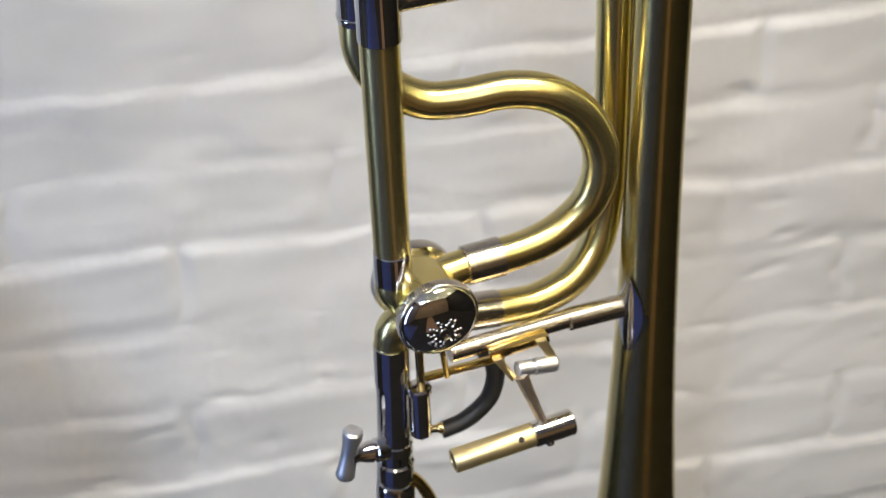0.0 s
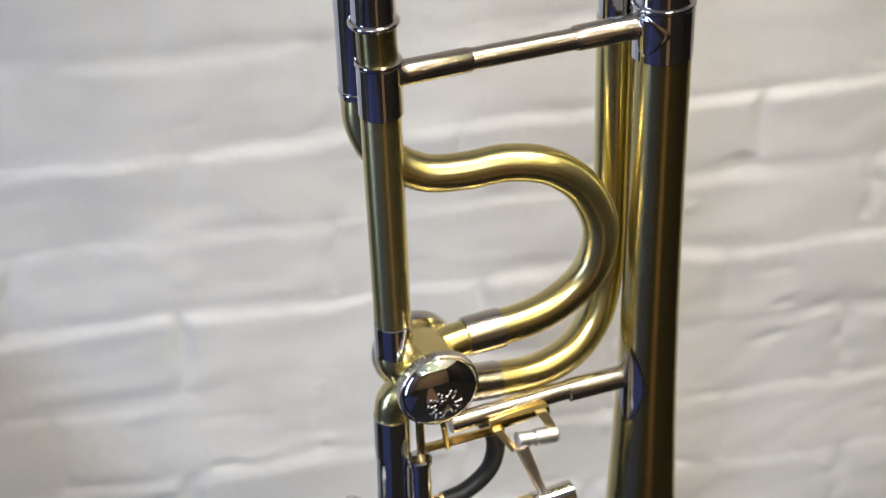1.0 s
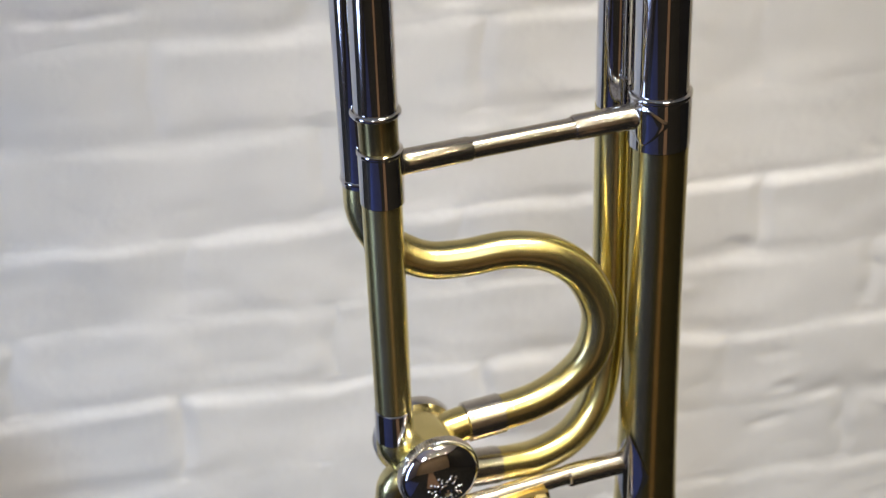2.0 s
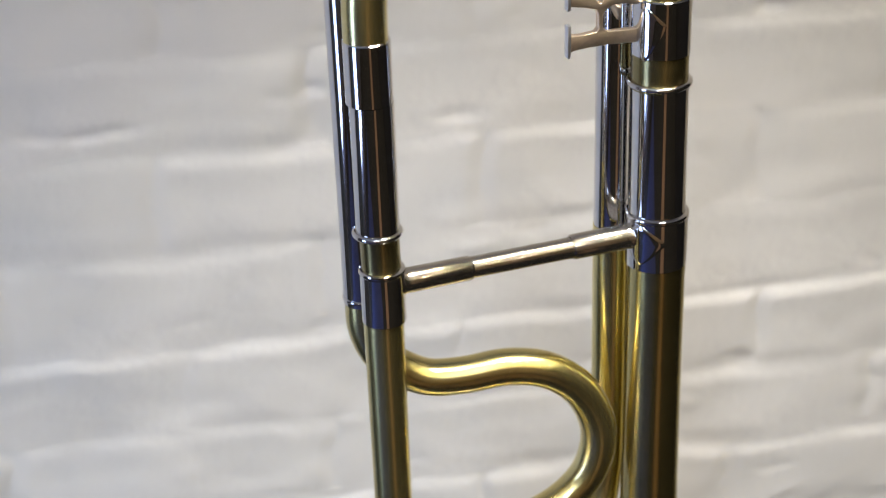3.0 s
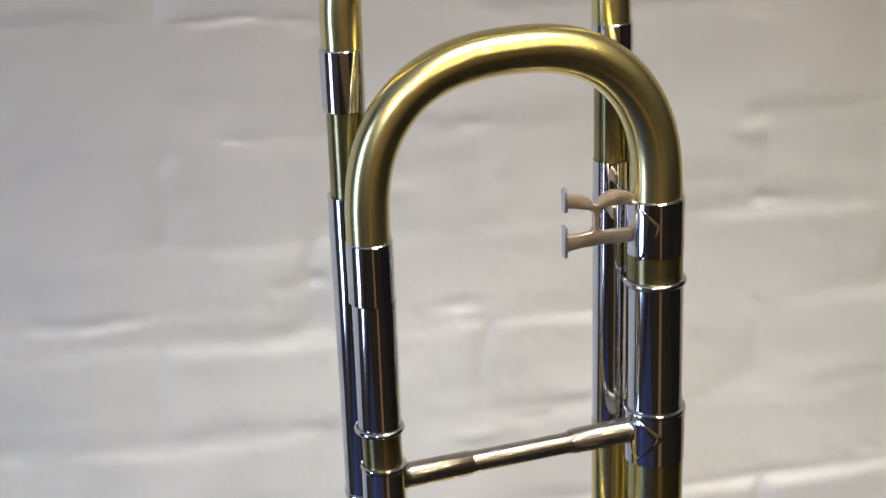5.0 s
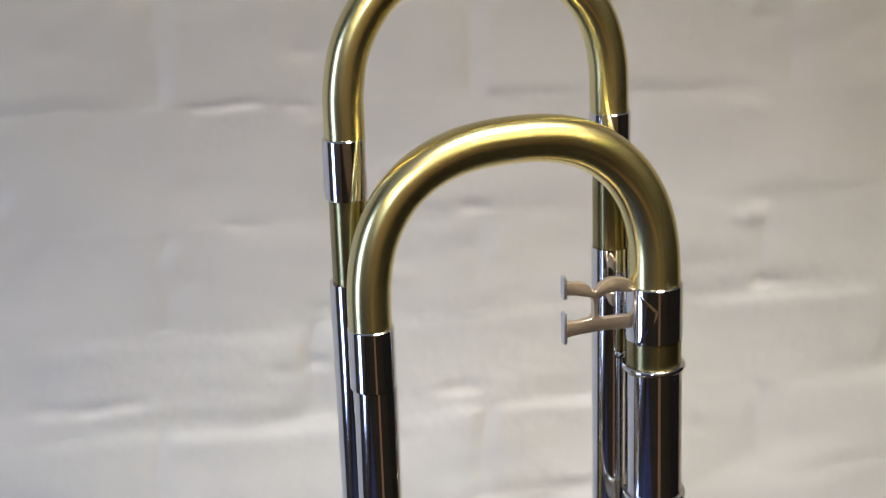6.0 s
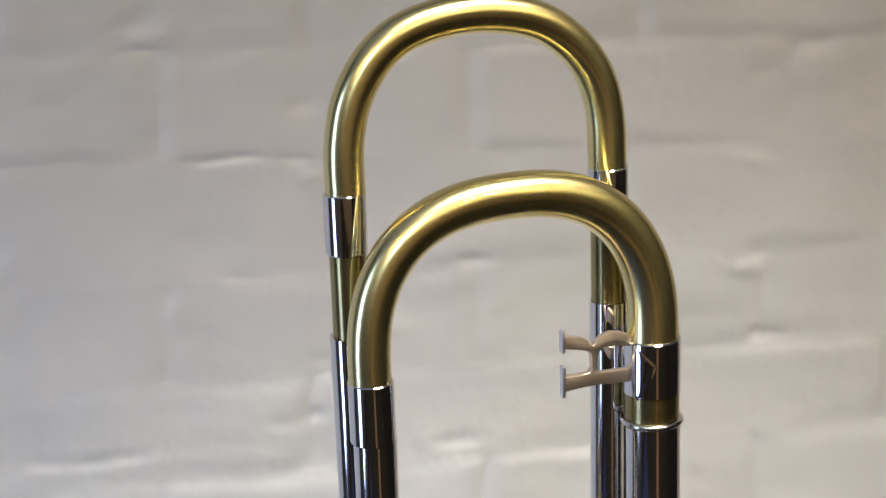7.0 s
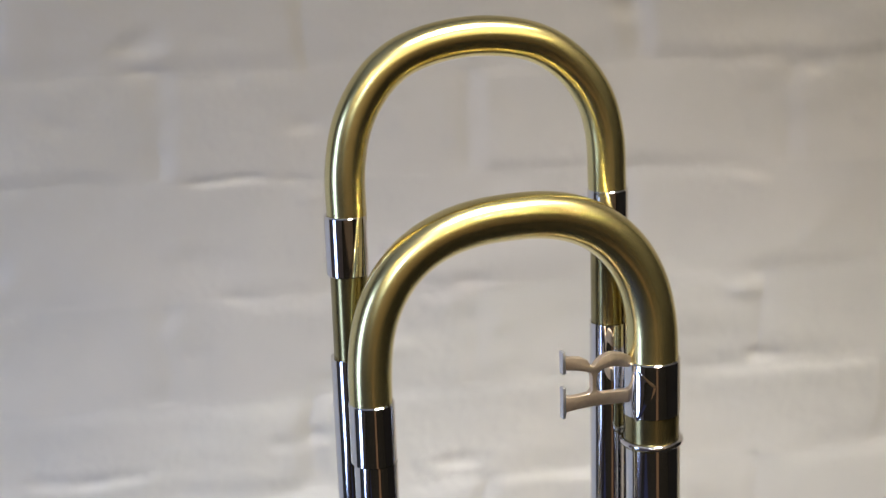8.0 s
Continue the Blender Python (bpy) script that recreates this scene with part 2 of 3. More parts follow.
def rug(name, x0, x1, y0, y1, mat, label):
    bm = bmesh.new()
    bmesh.ops.create_cube(bm, size=1.0)
    for v in bm.verts:
        v.co = Vector((x0 + (v.co.x + 0.5) * (x1 - x0), y0 + (v.co.y + 0.5) * (y1 - y0), 0.012 * (v.co.z + 0.5)))
    bmesh.ops.bevel(bm, geom=bm.edges[:], offset=0.005, segments=2, affect="EDGES")
    tagged(part(name, bm, mat), label, "rug")


# unseen mats, added to give the metal its blue and brown reflected stripes
rug("rug", -1.8, -0.5, -1.9, -0.25, REFLECT_BLUE, "unseen blue floor mat added to colour the nickel's reflections")
rug("rug", 0.05, 0.5, -4.0, -1.25, REFLECT_BROWN, "unseen brown floor mat added to colour the metal's reflections")


def window_frame():
    win = tagged(new("window_1"), "tall narrow window with a white frame and clear pane", "window", kind="structure")
    x0, x1 = ROOM_W - 0.16, ROOM_W - 0.10
    for low, high in (((x0, WIN_Y0, WIN_Z0), (x1, WIN_Y0 + 0.04, WIN_Z1)), ((x0, WIN_Y1 - 0.04, WIN_Z0), (x1, WIN_Y1, WIN_Z1)), ((x0, WIN_Y0 + 0.04, WIN_Z0), (x1, WIN_Y1 - 0.04, WIN_Z0 + 0.04)), ((x0, WIN_Y0 + 0.04, WIN_Z1 - 0.04), (x1, WIN_Y1 - 0.04, WIN_Z1))):
        part("window_frame", block([v / MM for v in low], [(h - l) / MM for l, h in zip(low, high)], bevel=3), TRIM, win)
    low, high = (x0 + 0.02, WIN_Y0 + 0.04, WIN_Z0 + 0.04), (x0 + 0.028, WIN_Y1 - 0.04, WIN_Z1 - 0.04)
    part("pane", block([v / MM for v in low], [(h - l) / MM for l, h in zip(low, high)], bevel=0), GLASS, win)


window_frame()


def flood_fitting(x, y, aim):
    lamp = tagged(new("floodlight"), "unseen round black ceiling floodlight aimed at the wall", "light", group="ceiling floodlights")
    lamp.matrix_world = look((x, y, ROOM_H - 0.2), aim)
    part("can", turned((0, 0, 0), (0, 0, 1), [(20, 160), (-30, 168), (-30, 176), (40, 172), (75, 60), (78, 1)]), TIMBER, lamp)
    up = lamp.matrix_world.inverted() @ Vector((x, y, ROOM_H))
    part("bracket", sweep([(0, 0, 60), up / MM], 12, 16), TIMBER, lamp)


for x, y, aim, *_ in FLOODS:
    flood_fitting(x, y, aim)


def shadow_box(x0, x1, y0, y1, top):
    """A tall black box standing on the carpet, unseen, added to shade the wall."""
    case = tagged(new("shadow_box"), "unseen black upright box added to shade the lower left wall", "case")
    case.location = ((x0 + x1) / 2, (y0 + y1) / 2, 0.0)
    w, d, h = (x1 - x0) / MM, (y1 - y0) / MM, top / MM
    part("shell", block((-w / 2, -d / 2, 4), (w, d * 0.55, h - 4), bevel=18), SHADOW_BOX_BLACK, case)
    part("lid", block((-w / 2, d * 0.05 + 3, 4), (w, d * 0.45 - 3, h - 4), bevel=18), SHADOW_BOX_BLACK, case)
    for z in (0.3, 0.7):
        part("latch", block((w / 2 - 1, -14, h * z), (5, 34, 26), bevel=1.5), SATIN_NICKEL, case, "small nickel latch")


# added out of view: its shadow darkens the lower left of the wall
shadow_box(-0.80, -0.27, -0.05, 0.19, 0.98)

# ---- the painted brick wall ----
TOP = 1.250  # height of the instrument's own zero above the floor
COURSES = [328, 250, 171, 93, 14, -72, -150, -226, -304, -385, -457, -531, -611, -690, -768, -846, -924]
FACE_Y = ROOM_N + 0.002
MORTAR_Y = FACE_Y + 0.004


def wall_swell(x, z):
    """Slow unevenness of the old wall, metres."""
    return 0.0045 * noise.noise(Vector((x * 3.1, 2.0, z * 4.3))) + 0.0014 * noise.noise(Vector((x * 13, 7.0, z * 17)))


def mortar_bed():
    bm = bmesh.new()
    x0, x1, z0, z1 = ROOM_W, ROOM_E, 0.0, ROOM_H
    xs = list(np.linspace(x0, -0.55, 10)[:-1]) + list(np.linspace(-0.55, 1.0, 150)) + list(np.linspace(1.0, x1, 10)[1:])
    zs = list(np.linspace(z0, 0.25, 5)[:-1]) + list(np.linspace(0.25, 1.6, 130)) + list(np.linspace(1.6, z1, 10)[1:])
    front = [[bm.verts.new((x, MORTAR_Y + wall_swell(x, z) + 0.0012 * noise.noise(Vector((x * 40, 3, z * 40))), z)) for x in xs] for z in zs]
    for j in range(len(zs) - 1):
        for i in range(len(xs) - 1):
            bm.faces.new((front[j][i], front[j][i + 1], front[j + 1][i + 1], front[j + 1][i]))
    back = [bm.verts.new(c) for c in ((x0, ROOM_N + 0.22, z0), (x1, ROOM_N + 0.22, z0), (x1, ROOM_N + 0.22, z1), (x0, ROOM_N + 0.22, z1))]
    bm.faces.new(back[::-1])
    bm.faces.new(front[0][::-1] + [back[0], back[1]])
    bm.faces.new(front[-1] + [back[2], back[3]])
    bm.faces.new([r[0] for r in front] + [back[3], back[0]])
    bm.faces.new([r[-1] for r in front][::-1] + [back[1], back[2]])
    ob = tagged(part("wall_north", bm, PAINT), "old brick wall under thick white paint with soft joints", "wall", kind="structure")
    return ob


wall_north = mortar_bed()


# for each bed joint: how far the brick under it and the brick over it stand out, millimetres
UNDER = [0.7, 0.7, 0.6, 0.5, 0.4, 0.6, 1.3, 1.7, 0.6, 3.5, 1.7, 3.1, 0.9, 2.1, 3.2, 2.6, 2.6]
OVER = [0.7, 0.7, 0.8, 1.0, 1.3, 1.0, 0.5, 0.5, 1.3, 0.4, 0.5, 0.4, 1.2, 0.5, 0.4, 0.4, 0.4]
# chipped and hollow places: x, height, half width, half height, depth in millimetres
CHIPS = [(-112, -204, 14, 5, 3.2), (-82, -207, 11, 4, 3.4), (-56, -204, 12, 4, 2.8), (80, 54, 12, 5, 3.0), (89, -183, 10, 5, 2.6), (8, 15, 12, 3, 2.4), (34, 17, 13, 3, 2.6), (72, 14, 10, 3, 2.0), (477, 86, 13, 6, 3.0), (207, -69, 10, 5, 3.2), (156, -65, 11, 4, 2.6), (445, -143, 12, 5, 2.4), (30, -72, 16, 4, 2.0), (-30, 95, 12, 3, 2.0)]


def bed_line(row, x):
    """Height of the uneven bed joint above course row."""
    return COURSES[row] * MM + TOP + 0.0058 * noise.noise(Vector((x * 7.0, row * 3.3, 1.0))) + 0.0022 * noise.noise(Vector((x * 31.0, row * 3.3, 5.0)))


def end_line(row, k, z):
    """Place of the uneven upright joint before brick k of a course."""
    shift = 0.010 * math.sin(row * 5.1 + k * 2.7)
    phase = -0.028 if row % 2 == 1 else 0.091
    return phase + 0.239 * k + shift + 0.006 * noise.noise(Vector((k * 4.7, row * 2.9, z * 38.0)))


def joint_level(x, z):
    """How far the paint fills the joints; metres proud of the wall's plane."""
    fill = min(max(0.5 + 1.1 * noise.noise(Vector((x * 5.5, 40.0, z * 9.0))), 0.0), 1.0)
    return -0.0005 + 0.0014 * fill + 0.0005 * noise.noise(Vector((x * 60, 20.0, z * 60)))


def lumps(x, z):
    """Brush marks, runs, blobs and chips of many coats of paint."""
    blob = max(0.0, noise.noise(Vector((x * 24, 11.0, z * 34))) - 0.5) * 0.008
    dent = max(0.0, noise.noise(Vector((x * 17, 31.0, z * 40))) - 0.5) * 0.009
    chip = 0.0
    for cx, cz, sx, sz, deep in CHIPS:
        u, v = (x / MM - cx) / sx, ((z - TOP) / MM - cz) / sz
        if abs(u) < 2.5 and abs(v) < 2.5:
            rough = 1.0 + 0.8 * noise.noise(Vector((x * 90, 4.0, z * 90)))
            chip += deep * MM * math.exp(-(u * u + v * v)) * rough
    return blob - dent - chip + 0.0014 * noise.noise(Vector((x * 11, 50.0, z * 17))) + 0.0007 * noise.noise(Vector((x * 38, 60.0, z * 52)))


def brick_mesh(row, k, rng, nx=54, nz=30):
    """One thickly painted brick; its face runs down into the shared joint all round, its flanks go back into the bed."""
    zmid = (COURSES[row] + COURSES[row + 1]) / 2 * MM + TOP
    cx, cz = (end_line(row, k, zmid) + end_line(row, k + 1, zmid)) / 2, zmid
    stand_top = UNDER[row] * MM * rng.uniform(0.75, 1.15)
    stand_low = OVER[row + 1] * MM * rng.uniform(0.75, 1.2)
    skew = rng.uniform(-0.005, 0.005)
    soft_top = rng.uniform(0.010, 0.016)
    soft_low = rng.uniform(0.010, 0.022)
    ends = (rng.choice((0.4, 0.8, 1.1)), rng.choice((0.4, 0.8, 1.1)))
    verts, faces = [], []
    for j in range(nz + 1):
        for i in range(nx + 1):
            u = 0.5 - 0.5 * math.cos(math.pi * i / nx)
            v = 0.5 - 0.5 * math.cos(math.pi * j / nz)
            x_try = end_line(row, k, zmid) * (1 - u) + end_line(row, k + 1, zmid) * u
            z = bed_line(row + 1, x_try) * (1 - v) + bed_line(row, x_try) * v
            x = end_line(row, k, z) * (1 - u) + end_line(row, k + 1, z) * u
            w, h = 0.239, 0.077
            wob = 0.0030 * noise.noise(Vector((x * 26, row + 0.3, z * 26)))
            up = min(max(((1 - v) * h + wob) / soft_top, 0.0), 1.0) if j < nz else 0.0
            dn = min(max((v * h + wob) / soft_low, 0.0), 1.0) if j > 0 else 0.0
            sd = min(max((min(u, 1 - u) * w + wob) / 0.014, 0.0), 1.0) if 0 < i < nx else 0.0
            groove = 0.0013 * (1 - sd) * ends[u > 0.5]
            sd = 1 - (1 - sd * sd * (3 - 2 * sd)) * ends[u > 0.5]
            lift = min(up * up * (3 - 2 * up), dn * dn * (3 - 2 * dn)) * sd
            low = joint_level(x, z)
            worn = max(1.0 + 1.1 * noise.noise(Vector((x * 8.0, row * 5.7, 9.0))), 0.15)
            face = (stand_top * v**1.5 + stand_low * (1 - v) ** 1.5 + 0.0005) * worn
            y = low + (face - low + (x - cx) * skew) * lift + lumps(x, z) - groove
            verts.append((x - cx, FACE_Y + wall_swell(x, z) - y - MORTAR_Y, z - cz))
    for j in range(nz):
        for i in range(nx):
            a = j * (nx + 1) + i
            faces.append((a, a + 1, a + nx + 2, a + nx + 1))
    rim = [i for i in range(nx + 1)] + [(nx + 1) * j + nx for j in range(1, nz + 1)]
    rim += [(nx + 1) * nz + i for i in range(nx - 1, -1, -1)] + [(nx + 1) * j for j in range(nz - 1, 0, -1)]
    first = len(verts)
    verts += [(verts[i][0], verts[i][1] + 0.03, verts[i][2]) for i in rim]
    for q in range(len(rim)):
        r = (q + 1) % len(rim)
        faces.append((rim[r], rim[q], first + q, first + r))
    me = bpy.data.meshes.new("brick")
    me.from_pydata(verts, [], faces)
    me.materials.append(PAINT)
    me.shade_smooth()
    me.set_sharp_from_angle(angle=radians(60))
    return me, (cx, MORTAR_Y, cz)


def lay_bricks():
    rng = random.Random(11)
    for row in range(len(COURSES) - 1):
        for k in range(-2, 5):
            me, at = brick_mesh(row, k, rng)
            ob = new("brick", me)
            ob.parent = wall_north
            ob.location = at


# ---- the trombone ----
ACROSS = Vector((0.99282, 0.10964, 0.04776))
BEHIND = Vector((-0.11090, 0.99353, 0.02462))
ALONG = Vector((-0.04475, -0.02974, 0.99856))
trombone = tagged(new("trombone"), "satin brass trombone with polished nickel fittings, standing bell down", "trombone")
trombone.matrix_world = Matrix.Translation((0, 0, TOP)) @ Matrix((ACROSS, BEHIND, ALONG)).transposed().to_4x4()

UP = (0, 0, 1)


def main_column():
    """Valve tube, collar, tuning slide leg on the valve side."""
    part("valve_tube", sweep([(11.0, 0, -184), (10.95, 0, -72)], (7.75, 8.2)), BRASS, trombone)
    part("valve_collar", sleeve(11.0, 0, -193.5, -177.5, 8.2), NICKEL, trombone, "polished nickel collar")
    part("slide_receiver", sleeve(11.3, 0, -78.3, -54.6, 8.95, 0.45), NICKEL, trombone, "polished nickel receiver")
    part("inner_slide", sweep([(11.2, 0, -57), (10.9, 0, -38)], 7.9), RAW_BRASS, trombone, "bare brass inner tuning slide")
    outer = part("outer_slide", sweep([(10.5, 0, -40), (10.7, 0, 15.5)], 8.65), NICKEL, trombone, "polished nickel slide tube")
    part("rim_bead", bead(10.4, 0, -38.8, 8.9, 1.25), NICKEL, outer)
    part("bow_ferrule", sleeve(10.0, 0, 15.3, 40.5, 9.1), NICKEL, trombone)


def tuning_bow():
    path = [(9.7, 0, 38)]
    for k in range(73):
        q = math.pi * (1 - k / 72)
        p = 2.52 if k < 36 else 2.34
        c, d = math.cos(q), math.sin(q)
        path.append((70.55 + 60.85 * math.copysign(abs(c) ** (2 / p), c), 0, 45 + 62.2 * max(d, 0.0) ** (2 / p)))
    path.append((131.4, 0, 37))
    path = evened(path, 84)
    n = len(path)
    radii = [8.45 + 1.3 * (i / n) + 1.35 * (i / n) ** 3 for i in range(n)]
    part("tuning_bow", sweep(path, radii, 40), BRASS, trombone, "satin brass tuning slide bow")


def bell_column():
    part("bow_ferrule", sleeve(131.4, 0, 16.2, 40.2, 11.95), NICKEL, trombone)
    part("inner_slide", sweep([(131.2, 0, 18), (131.2, 0, 2)], 11.6), RAW_BRASS, trombone, "bare brass inner tuning slide")
    outer = part("outer_slide", sweep([(131.6, 0, 3.8), (131.8, 0, -57)], 11.75), NICKEL, trombone, "polished nickel slide tube")
    part("rim_bead", bead(131.3, 0, 4.2, 12.1, 1.3), NICKEL, outer)
    part("bell_receiver", sleeve(131.9, 0, -77, -52.8, 13.0, 0.35), NICKEL, trombone, "polished nickel receiver")
    prof = []
    for s in list(range(-70, -380, -10)) + list(range(-380, -646, -6)):
        t = (-s - 70) / 576.0
        r = 12.0 + 7.7 * min(t / 0.52, 1.0) ** 2.6
        if t > 0.52:
            q = (t - 0.52) / 0.48
            r = 19.7 + 24 * q + 16 * q**4 + 47 * q**14
        prof.append((-s - 70, r))
    rows = list(prof)
    rows += [(rows[-1][0] + 1.2, rows[-1][1] - 0.8)] + [(d, r - 0.8) for d, r in reversed(rows[40:])]
    part("bell", turned((132.5, 0, -70), (-0.0065, 0, -1), rows, 56), SHADED_BRASS, trombone, "satin brass bell flaring downwards")


def rod(path, r, name, mat, parent, label="", seg=24):
    return part(name, sweep(path, r, seg), mat, parent, label)


def upper_brace():
    s = -62.8
    brace = rod([(46, 0, s), (96, 0, s - 0.2)], 4.5, "upper_brace", SATIN_NICKEL, trombone, "hand-worn nickel brace")
    part("brace_socket", turned((17, 0, s), (1, 0, 0), [(0, 6.8), (1.8, 6.0), (3.4, 5.2), (5, 5.2), (31.2, 5.1), (32, 4.6)], 28), SATIN_NICKEL, brace)
    part("brace_socket", turned((121.5, 0, s), (-1, 0, 0), [(0, 7.0), (1.6, 6.2), (3.2, 5.4), (4.8, 5.4), (28, 5.3), (28.8, 4.7)], 28), SATIN_NICKEL, brace)
    saddle("saddle_plate", brace, 131.9, 13.1, 212, 50, -55.5, -73.5, -63.0)


def saddle(name, parent, a, r, mid, half, top, low, waist, thick=0.55):
    """A lozenge plate that lies on an upright tube: mid and half are its middle and half width in degrees round the tube (180: towards the other tube, 270: towards the front)."""
    bm = bmesh.new()
    bm.loops.layers.uv.new("UVMap")
    rows, n = [], 18
    for j in range(n + 1):
        s = top + (low - top) * j / n
        share = (top - s) / (top - waist) if s > waist else (s - low) / (waist - low)
        wide = max(half * max(share, 0.0) ** 0.8, 1.0)
        ring = []
        for i in range(15):
            k = i / 14 * 2 - 1
            q = radians(mid + wide * k)
            rr = r + thick * (1 - abs(k) ** 6) if 0 < j < n else r
            ring.append(bm.verts.new(((a + rr * math.cos(q)) * MM, rr * math.sin(q) * MM, s * MM)))
        rows.append(ring)
    for j in range(n):
        for i in range(14):
            bm.faces.new((rows[j][i], rows[j][i + 1], rows[j + 1][i + 1], rows[j + 1][i]))
    return part(name, bm, NICKEL, parent)


def thumb_loop_tubes():
    """Valve attachment: the D-shaped tube, the lower return and the long slide behind."""
    d_path = spline([(9.5, 20, -74), (9.8, 20, -92), (17, 19, -108), (32, 16, -118.5), (48, 12, -119.7), (67.6, 8, -118), (85.4, 5, -122.7), (100.1, 4, -136.2), (108.1, 4, -156.5), (105.3, 5, -176.6), (94.6, 5.5, -189.3), (79, 5, -196), (60, 5, -198.4), (48, 5, -198.4)], 8)
    part("d_tube", sweep(d_path, 8.05, 36), BRASS, trombone, "satin brass D-shaped valve tube")
    part("tube_ferrule", turned((44.5, 5, -198.7), (1, 0, 0.03), [(0, 8.0), (0.4, 8.9), (17, 8.9), (17.4, 8.2)], 36), SATIN_NICKEL, trombone, "satin nickel ferrule")
    low = spline([(44, 9, -227), (62, 9.5, -230), (82, 10.5, -231.5), (100, 13, -226.5), (113, 17, -213.5), (119, 20, -194), (120.6, 20, -170), (120.8, 20, -66)], 9)
    part("return_tube", sweep(low, 8.0, 36), BRASS, trombone, "satin brass return tube")
    part("tube_ferrule", turned((46, 9, -227.4), (1, 0.05, -0.17), [(0, 7.6), (0.4, 8.6), (15, 8.6), (15.4, 8.0)], 36), SATIN_NICKEL, trombone, "satin nickel ferrule")
    # long slide behind
    back_slide = part("outer_slide", sweep([(9.1, 20, -79), (8.7, 20, 53)], 8.2), NICKEL, trombone, "polished nickel slide tube")
    part("rim_bead", bead(9.1, 20, -76.5, 8.0, 0.9), NICKEL, back_slide)
    part("inner_slide", sweep([(9.3, 20, 50), (9.3, 20, 90)], 7.4), RAW_BRASS, trombone, "bare brass inner slide")
    part("bow_ferrule", sleeve(8.9, 20, 87, 111.2, 8.35), NICKEL, trombone)
    bow = spline([(9.5, 20, 109), (9.9, 20, 130), (14.6, 20, 148.7), (25.9, 20, 164.6), (41.8, 20, 173), (65, 20, 175.8), (88, 20, 172), (104, 20, 162.5), (115, 20, 148.5), (120.2, 20, 131), (121.2, 20, 107)], 9)
    part("attachment_bow", sweep(bow, 7.85, 36), BRASS, trombone, "satin brass attachment slide bow")
    part("bow_ferrule", sleeve(121.4, 20, 84, 108.8, 8.35), NICKEL, trombone)
    part("inner_slide", sweep([(121.4, 20, 48), (121.4, 20, 86)], 7.3), RAW_BRASS, trombone, "bare brass inner slide")
    part("outer_slide", sweep([(121.0, 20, -70), (121.5, 20, 51.5)], 7.95), NICKEL, trombone, "polished nickel slide tube")


def slide_brace():
    """The short two-armed nickel finger brace on the bell-side ferrule."""
    arms = plate(
        [(121, 42.6), (117, 44.6), (112, 45.6), (108, 44.6), (105.4, 42.6), (104.2, 41.0), (103.0, 41.2), (101.4, 43.8), (98.5, 45.4), (91.5, 46.4), (91.5, 41.2), (97, 40.2), (102.4, 38.6), (103.2, 36.4), (103.2, 31.0), (102.0, 29.6), (97, 29.2), (91.5, 29.4), (91.5, 23.0), (93.6, 23.4), (97, 23.6), (106, 23.8), (121, 22.8), (121, 28.4), (107.5, 29.0), (105.6, 30.2), (105.2, 31.4), (105.2, 36.0), (106.4, 38.0), (109, 39.4), (113, 39.6), (121, 38.0)],
        -2.6, 0.6)
    brace = part("finger_brace", arms, WARM_REFLECT_NICKEL, trombone, "two-armed nickel finger brace")
    part("foot_plate", block((90.0, -2.8, 39.6), (1.5, 3.4, 9.6)), WING_NICKEL, brace)
    part("foot_plate", block((90.0, -2.8, 20.4), (1.5, 3.4, 13.4)), WING_NICKEL, brace)
    saddle("saddle_plate", brace, 131.4, 12.0, 212, 42, 38, 15.5, 31, 0.3)


def rotor_valve():
    a, s = 24.5, -206.0
    valve = part("rotor_casing", turned((a, -15, s), (0, 1, 0), [(0, 14.0), (1, 15.2), (5, 15.6), (21, 15.6), (26, 15.2), (27, 14.0)], 48), BRASS, trombone, "satin brass rotor casing")
    # ports and elbows of the casing
    part("port", sweep(spline([(11, 0, -192), (11.2, 0, -197), (15, 0, -203)], 6), (8.1, 8.6), 32), BRASS, valve)
    part("port", sweep([(28, 4, -203.5), (36, 5, -200), (45.2, 5, -198.7)], (8.6, 7.6), 32), BRASS, valve)
    part("port", sweep([(28, 6, -216), (36, 8, -222.5), (47, 9, -227.4)], (8.2, 7.5), 32), BRASS, valve)
    part("port", sweep(spline([(19, -1, -212), (10.5, -1, -217), (8.4, 0, -224), (8.2, 0, -230)], 7), (8.6, 7.3), 32), BRASS, valve)
    # front cap: knurled rim and domed face
    bm = turned((a, -12.8, s), (0, -1, 0), [(0, 14.8), (0.3, 17.5), (0.8, 17.7), (4.4, 17.7), (4.9, 17.1)], 192)
    for v in bm.verts:
        q = math.atan2(v.co.z / MM - s, v.co.x / MM - a)
        rr = math.hypot(v.co.x / MM - a, v.co.z / MM - s)
        if rr > 16.5:
            grow = 0.36 * (round((q + math.pi) / (2 * math.pi) * 192) % 2)
            v.co.x, v.co.z = (a + (rr + grow) * math.cos(q)) * MM, (s + (rr + grow) * math.sin(q)) * MM
    cap = part("front_cap", bm, SATIN_NICKEL, valve, "knurled nickel cap rim")
    dome = [(2.6, 17.2)] + [(2.8 + 7.2 * math.sin(q), 17.1 * math.cos(q)) for q in [radians(k) for k in range(4, 89, 4)]]
    part("cap_face", turned((a, -14.5, s), (0, -1, 0), dome, 64), NICKEL, cap, "mirror-polished domed cap face")
    emblem(cap, a, -14.5 - 9.4, s)
    part("back_cap", turned((a, 12.0, s - 1.0), (0, 1, 0), [(0, 14.0), (0.3, 18.4), (2.0, 19.0), (6.0, 18.8), (7.5, 17.5), (9.0, 12), (9.8, 0.5)], 64), NICKEL, valve, "polished back cap")


